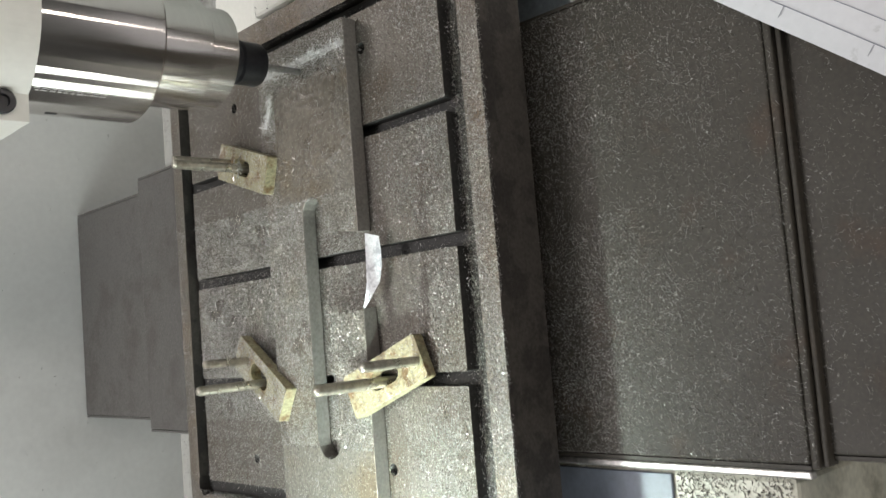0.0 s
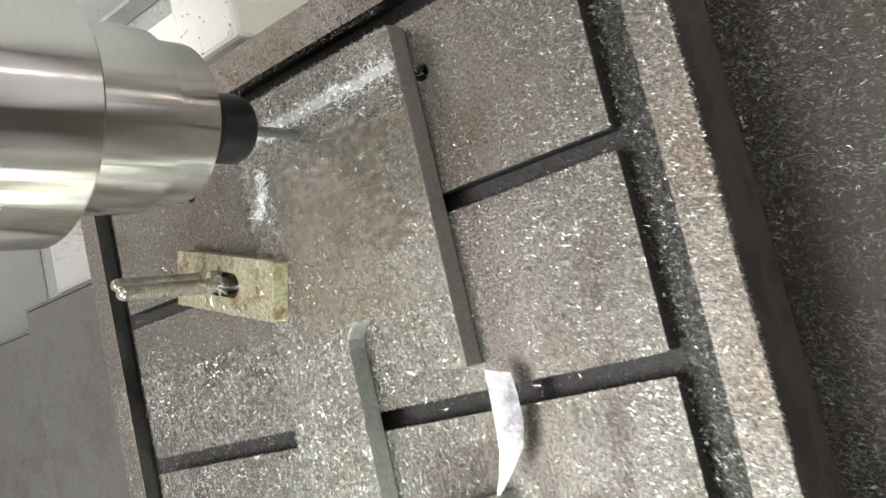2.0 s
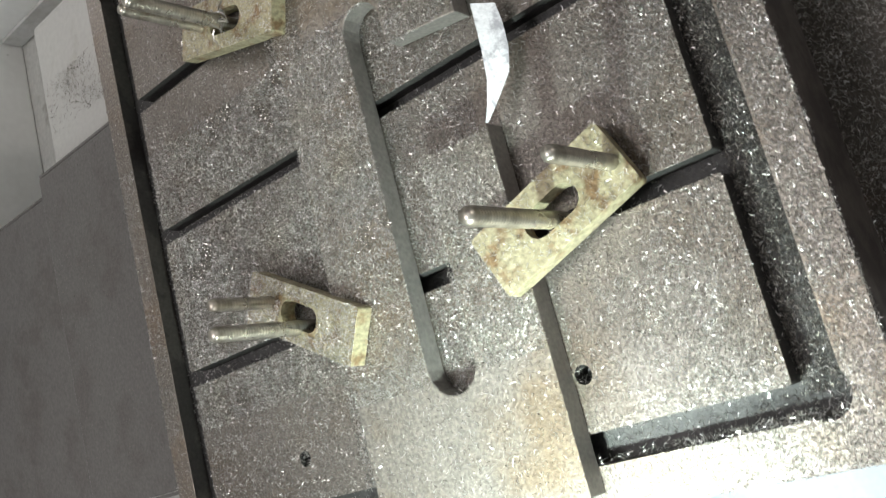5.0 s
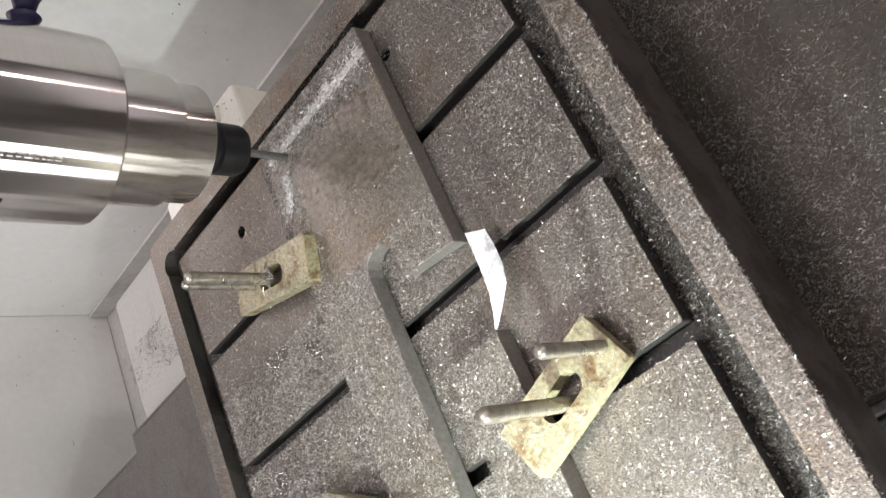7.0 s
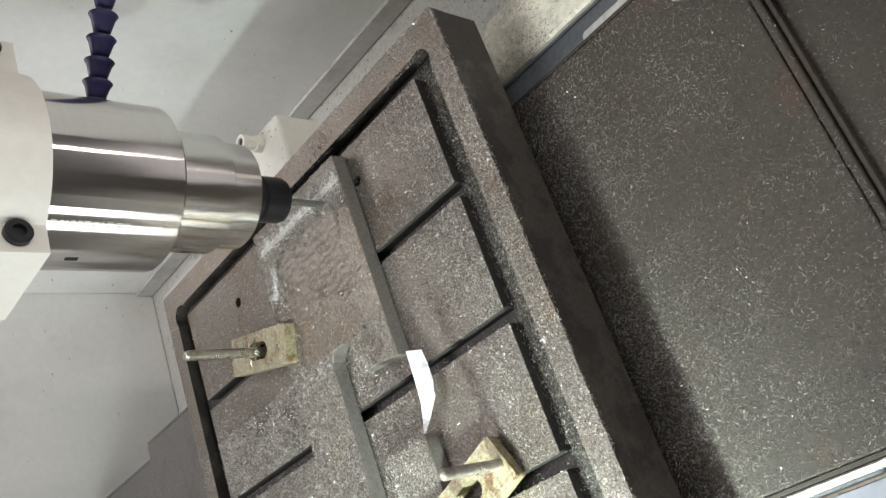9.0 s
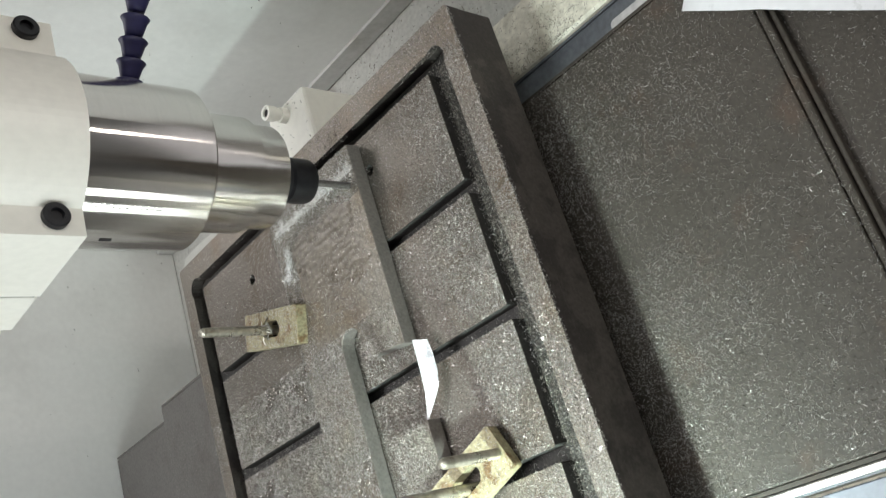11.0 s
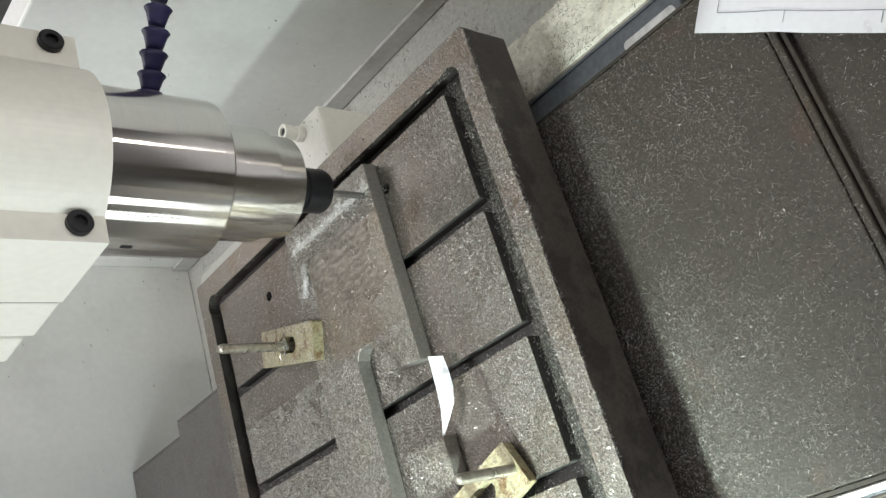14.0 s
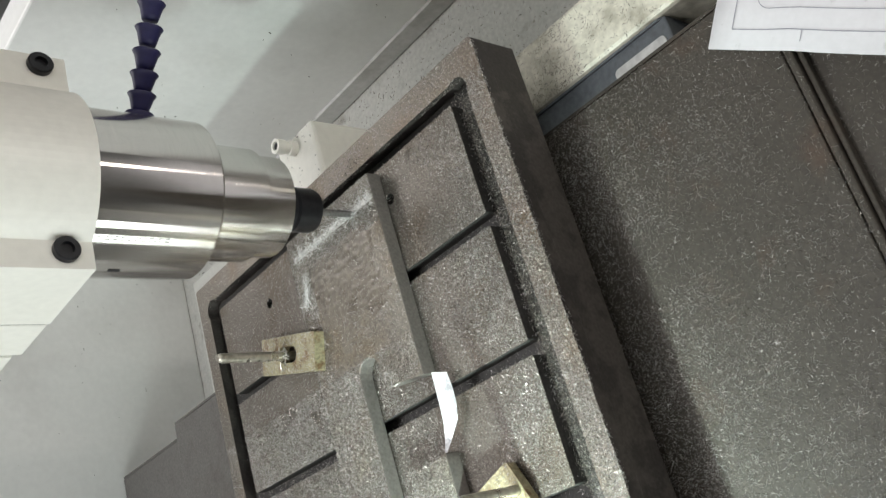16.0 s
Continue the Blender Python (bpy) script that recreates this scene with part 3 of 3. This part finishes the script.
def chips(name, count, place, sizes, mat, label, rider, seed, curl=1.6, flat=0.6, wide=(0.09, 0.19)):
    """Many small curled ribbons, three segments each. place(rng) gives the point on which one lies."""
    rng = random.Random(seed)
    spots = [p for p in (place(rng) for _ in range(count)) if p is not None]
    c = np.array(spots)
    n = len(c)
    r = np.random.default_rng(seed)
    l = r.uniform(*sizes, n) * (1.0 + 1.0 * r.random(n) ** 6)
    w = sizes[0] * r.uniform(*wide, n) * 1.6
    bend = r.uniform(-1, 1, n) * curl + 0.02
    turn, roll, lift = r.uniform(0, 2 * np.pi, n), r.normal(0, flat, n), r.normal(0, flat * 0.45, n)
    s4 = np.array((-0.5, -0.17, 0.17, 0.5))
    ang = bend[:, None] * s4
    px = l[:, None] * np.sin(ang) / bend[:, None]
    py = l[:, None] * (1 - np.cos(ang)) / bend[:, None]
    pz = px * np.sin(lift)[:, None]
    px = px * np.cos(lift)[:, None]
    pts = np.empty((n, 4, 2, 3))
    for k, f in enumerate((-0.5, 0.5)):
        pts[:, :, k, 0] = px - np.sin(ang) * (f * w * np.cos(roll))[:, None]
        pts[:, :, k, 1] = py + np.cos(ang) * (f * w * np.cos(roll))[:, None]
        pts[:, :, k, 2] = pz + (f * w * np.sin(roll))[:, None]
    ct, st = np.cos(turn)[:, None, None], np.sin(turn)[:, None, None]
    x, y = pts[..., 0] * ct - pts[..., 1] * st, pts[..., 0] * st + pts[..., 1] * ct
    pts[..., 0], pts[..., 1] = x + c[:, 0, None, None], y + c[:, 1, None, None]
    pts[..., 2] += (c[:, 2] - pts[..., 2].min(axis=(1, 2)) + 0.0001)[:, None, None]
    quads = np.array([[0, 2, 3, 1], [2, 4, 5, 3], [4, 6, 7, 5]])
    faces = (np.arange(n)[:, None, None] * 8 + quads).reshape(-1, 4)
    me = bpy.data.meshes.new(name)
    me.from_pydata(pts.reshape(-1, 3).tolist(), [], faces.tolist())
    me.materials.append(mat)
    ob = tagged(new(name, me), label, "swarf", kind="stuff")
    if rider is not None:
        rider.append(ob)
    return ob


def in_slot(x, y):
    return (-0.108 < x < 0.054 and 0.125 < y < 0.147) or (-0.020 < x < 0.030 and y < 0.128)


def in_work(x, y):
    return WX0 < x < WX1 and WY0 < y < WY1 and not in_slot(x, y)


def in_groove(x, y):
    if not (RUNGS[-1] - HALF < x < RUNGS[0] + HALF and GY0 < y < GY3):
        return False
    return y < GY1 or y > GY2 or any(abs(x - r) < HALF for r in RUNGS)


def density(x, y):
    d = 0.35 + 0.65 * (noise.noise((x * 16, y * 16, 1.3)) * 0.5 + 0.5)
    if y < WY0 + 0.01 and not in_groove(x, y) and y > GY1:
        clear = (0.080 - y) / 0.040 + 0.6 * noise.noise((x * 28, y * 28, 6.1)) - (0.35 if x > 0.09 else 0.0)
        d *= min(1.0, max(0.22, clear))
    if x > 0.06 and y > 0.205:
        d *= 0.14
    if x > 0.172:
        d *= 0.35
    if y > GY3:
        d *= 0.4
    if x < -0.09 and y > 0.205:
        d *= 0.5
    elif x < 0.07 and 0.19 < y < GY2:
        d = min(1.0, d * 1.7)
    return d


def on_plate(rng):
    for _ in range(30):
        x, y = rng.uniform(PX0, PX1), rng.uniform(PY0, PY1)
        if in_work(x, y) or rng.random() > density(x, y):
            continue
        if in_groove(x, y):
            if rng.random() > (0.42 if y < GY1 else 0.12):
                continue
            return x, y, -DEPTH + 0.0006 + (rng.random() ** 2 * 0.006 if y < GY1 else 0)
        return x, y, 0.0
    return None


def in_front_groove(rng):
    return rng.uniform(RUNGS[-1], RUNGS[0]), rng.uniform(GY0, GY1), -DEPTH + 0.0006 + rng.random() ** 2 * 0.004


def on_ledge(rng):
    """Specks on the cream end of the bed rail before the slate plate."""
    for _ in range(20):
        x, y = rng.uniform(-0.189, -0.118), rng.uniform(-0.178, -0.115)
        if noise.noise((x * 40, y * 40, 3.5)) + 0.4 * noise.noise((x * 120, y * 120, 0.5)) > rng.uniform(-0.35, 0.3):
            break
    return x, y, RAIL_Z


def on_work(rng):
    for _ in range(30):
        x, y = rng.uniform(WX0, WX1), rng.uniform(WY0, WY1)
        d = 0.4 + 0.6 * (noise.noise((x * 20, y * 20, 7.3)) * 0.5 + 0.5)
        if x > 0.055:
            d *= 0.13 if x < 0.128 and y < 0.172 else 0.9
        if x < -0.104:
            d *= 0.12
        if in_work(x, y) and rng.random() < d:
            return x, y, WT
    return None


def on_cover(rng):
    for _ in range(30):
        x, y = rng.uniform(CX0, CX1), rng.uniform(LIP_Y - 0.0045, 0.01)
        n = noise.noise((x * 14, y * 14, 4.1)) * 0.5 + 0.5 + 0.35 * noise.noise((x * 70, y * 70, 2.2))
        if rng.random() < (0.1 + 0.9 * n) * min(1.0, max(0.28, 1.0 + (y + 0.035) * 7)) * (1.0 if x < 0.02 else 0.7):
            return x, y, COVER_Z + (0.0008 if y < LIP_Y else 0.0)
    return None


def on_lower(rng):
    x, y = rng.uniform(CX0 + 0.005, CX1 - 0.005), LIP_Y - 0.010 - 0.22 * rng.random() ** 1.5
    return (x, y, COVER_Z - 0.0065)


def on_rear(rng):
    return rng.uniform(CX0 + 0.006, CX1), rng.uniform(0.345, 0.526), COVER_Z - 0.0035


def on_rail(rng):
    right = rng.random() < 0.6
    for _ in range(20):
        x, y = rng.uniform(0.164, 0.205) if right else rng.uniform(-0.189, -0.118), rng.uniform(-0.178, 0.43)
        if rng.random() < 0.12 + 0.88 * max(0.0, noise.noise((x * 26, y * 26, 5.5)) + 0.45 * noise.noise((x * 90, y * 90, 1.5))):
            break
    return x, y, RAIL_Z


def on_tray(rng):
    return rng.uniform(0.208, 0.368), rng.uniform(-0.3, 0.62), FLOOR_Z


def on_clamp(rng):
    front, back, width, zf, zb = BARS[rng.choice((0, 0, 1, 1, 1, 1, 1, 1, 1, 2))]
    u, v = rng.random(), rng.uniform(-0.5, 0.5)
    if abs(v) < 0.25 and 0.32 < u < 0.68:
        return None
    dx, dy = back[0] - front[0], back[1] - front[1]
    k = width / math.hypot(dx, dy)
    return front[0] + dx * u - dy * v * k, front[1] + dy * u + dx * v * k, zf + (zb - zf) * u + 0.0002


def on_slot(rng):
    return 0.0890 + rng.gauss(0, 0.0030), 0.2150 + rng.gauss(0, 0.0040), 0.0150 + abs(rng.gauss(0, 0.0012))


def cut_wall(rng):
    for _ in range(20):
        u = rng.random()
        if rng.random() < 0.2 + max(0.0, noise.noise((u * 14, 3.0, 0.0)) * 1.6):
            break
    return 0.1455 + rng.gauss(0, 0.0030), 0.092 + 0.092 * u, WT + 0.0003 + abs(rng.gauss(0, 0.0010))


def cut_heap(rng):
    a = rng.random()
    return 0.1300 + rng.gauss(0, 0.0018) - 0.020 * a, 0.1765 + rng.gauss(0, 0.0016) + 0.007 * a * a, WT + abs(rng.gauss(0, 0.0007))


def on_brink(rng):
    x, drop = rng.uniform(PX0 + 0.003, PX1 - 0.003), abs(rng.gauss(0, 0.0012))
    if noise.noise((x * 60, 0.0, 8.0)) < -0.25:
        return None
    return x, PY0 - rng.random() * 0.0006 + 0.0004, -drop


def on_walls(rng):
    if rng.random() < 0.55:
        return rng.uniform(-0.3, WALL_X - 0.01), WALL_Y - 0.0012, rng.uniform(-0.16, 0.3)
    return WALL_X - 0.0012, rng.uniform(-0.2, WALL_Y - 0.01), rng.uniform(-0.14, 0.13)


def on_block(rng):
    return rng.uniform(0.224, 0.271), rng.uniform(0.173, 0.220), -0.0388


PL, CV = (0.0007, 0.0015), (0.0008, 0.0015)
chips("plate_swarf", 135000, on_plate, PL, CHIP, "bright steel swarf scattered over the fixture plate", TABLE, 11, flat=1.1)
chips("plate_dust", 56000, on_plate, PL, DARKCHIP, "dark oily swarf lying among the bright chips", TABLE, 12, flat=0.9)
chips("groove_dust", 16000, in_front_groove, PL, DARKCHIP, "dark oily swarf filling the front groove", TABLE, 27, flat=0.9)
chips("ledge_specks", 1300, on_ledge, (0.0008, 0.0020), DARKCHIP, "dark specks on the cream rail end", None, 28, wide=(0.2, 0.5))
chips("brink_swarf", 2600, on_brink, PL, CHIP, "swarf clinging over the plate's front edge", TABLE, 24, flat=1.0)
chips("work_swarf", 42000, on_work, PL, CHIP, "bright swarf scattered over the workpiece", TABLE, 13, flat=0.9)
chips("work_dust", 16000, on_work, PL, DARKCHIP, "dark fine swarf on the workpiece", TABLE, 14, flat=0.9)
chips("clamp_swarf", 8000, on_clamp, PL, DULLCHIP, "fine swarf lying on the strap clamps", TABLE, 23)
chips("cover_swarf", 29000, on_cover, CV, DULLCHIP, "bright curled chips scattered over the way cover", TABLE, 15, flat=0.9, wide=(0.05, 0.10))
chips("cover_dust", 11000, on_cover, CV, DARKCHIP, "dark chips on the way cover", TABLE, 16)
chips("lower_swarf", 10000, on_lower, CV, DULLCHIP, "scattered bright chips on the lower cover leaf", None, 17, flat=0.9, wide=(0.05, 0.10))
chips("rear_swarf", 2600, on_rear, PL, DARKCHIP, "sparse dark chips on the rear cover", TABLE, 18)
chips("rail_swarf", 10000, on_rail, (0.0009, 0.0022), DARKCHIP, "dark swarf clinging to the cream bed rails", None, 19)
chips("tray_swarf", 4200, on_tray, (0.0010, 0.0026), DARKCHIP, "dark swarf on the chip tray", None, 20, wide=(0.15, 0.4))
chips("wall_specks", 300, on_walls, (0.0010, 0.0024), DARKCHIP, "a few dark specks stuck to the casing walls", None, 25, wide=(0.3, 0.6))
chips("block_specks", 40, on_block, (0.0009, 0.0022), DARKCHIP, "dark specks on the white coolant block", None, 26, wide=(0.2, 0.5))
chips("clamp_curls", 16, on_slot, (0.005, 0.010), DULLCHIP, "long steel curls caught round the clamp's stud", TABLE, 29, curl=2.6, flat=0.7, wide=(0.07, 0.12))
chips("cut_swarf", 950, cut_wall, (0.0010, 0.0026), FRESH, "white-bright fresh swarf piled along the cut", TABLE, 21, curl=3.0, flat=1.2, wide=(0.12, 0.24))
chips("cut_swarf", 420, cut_heap, (0.0010, 0.0026), FRESH, "curl of fresh bright swarf beside the cut", TABLE, 22, curl=3.0, flat=1.2, wide=(0.12, 0.24))


# ---- movement ----


def motions():
    for ob in TABLE:
        base = ob.matrix_world.copy() if ob.parent is None else ob.matrix_basis.copy()
        walk(ob, [(t, Matrix.Translation((0, feed(t)[1], 0)) @ base) for t, _, _ in FEED])
    for ob in HEAD:
        base = ob.matrix_basis.copy()
        walk(ob, [(t, Matrix.Translation((feed(t)[0], 0, 0)) @ base) for t, _, _ in FEED])


motions()
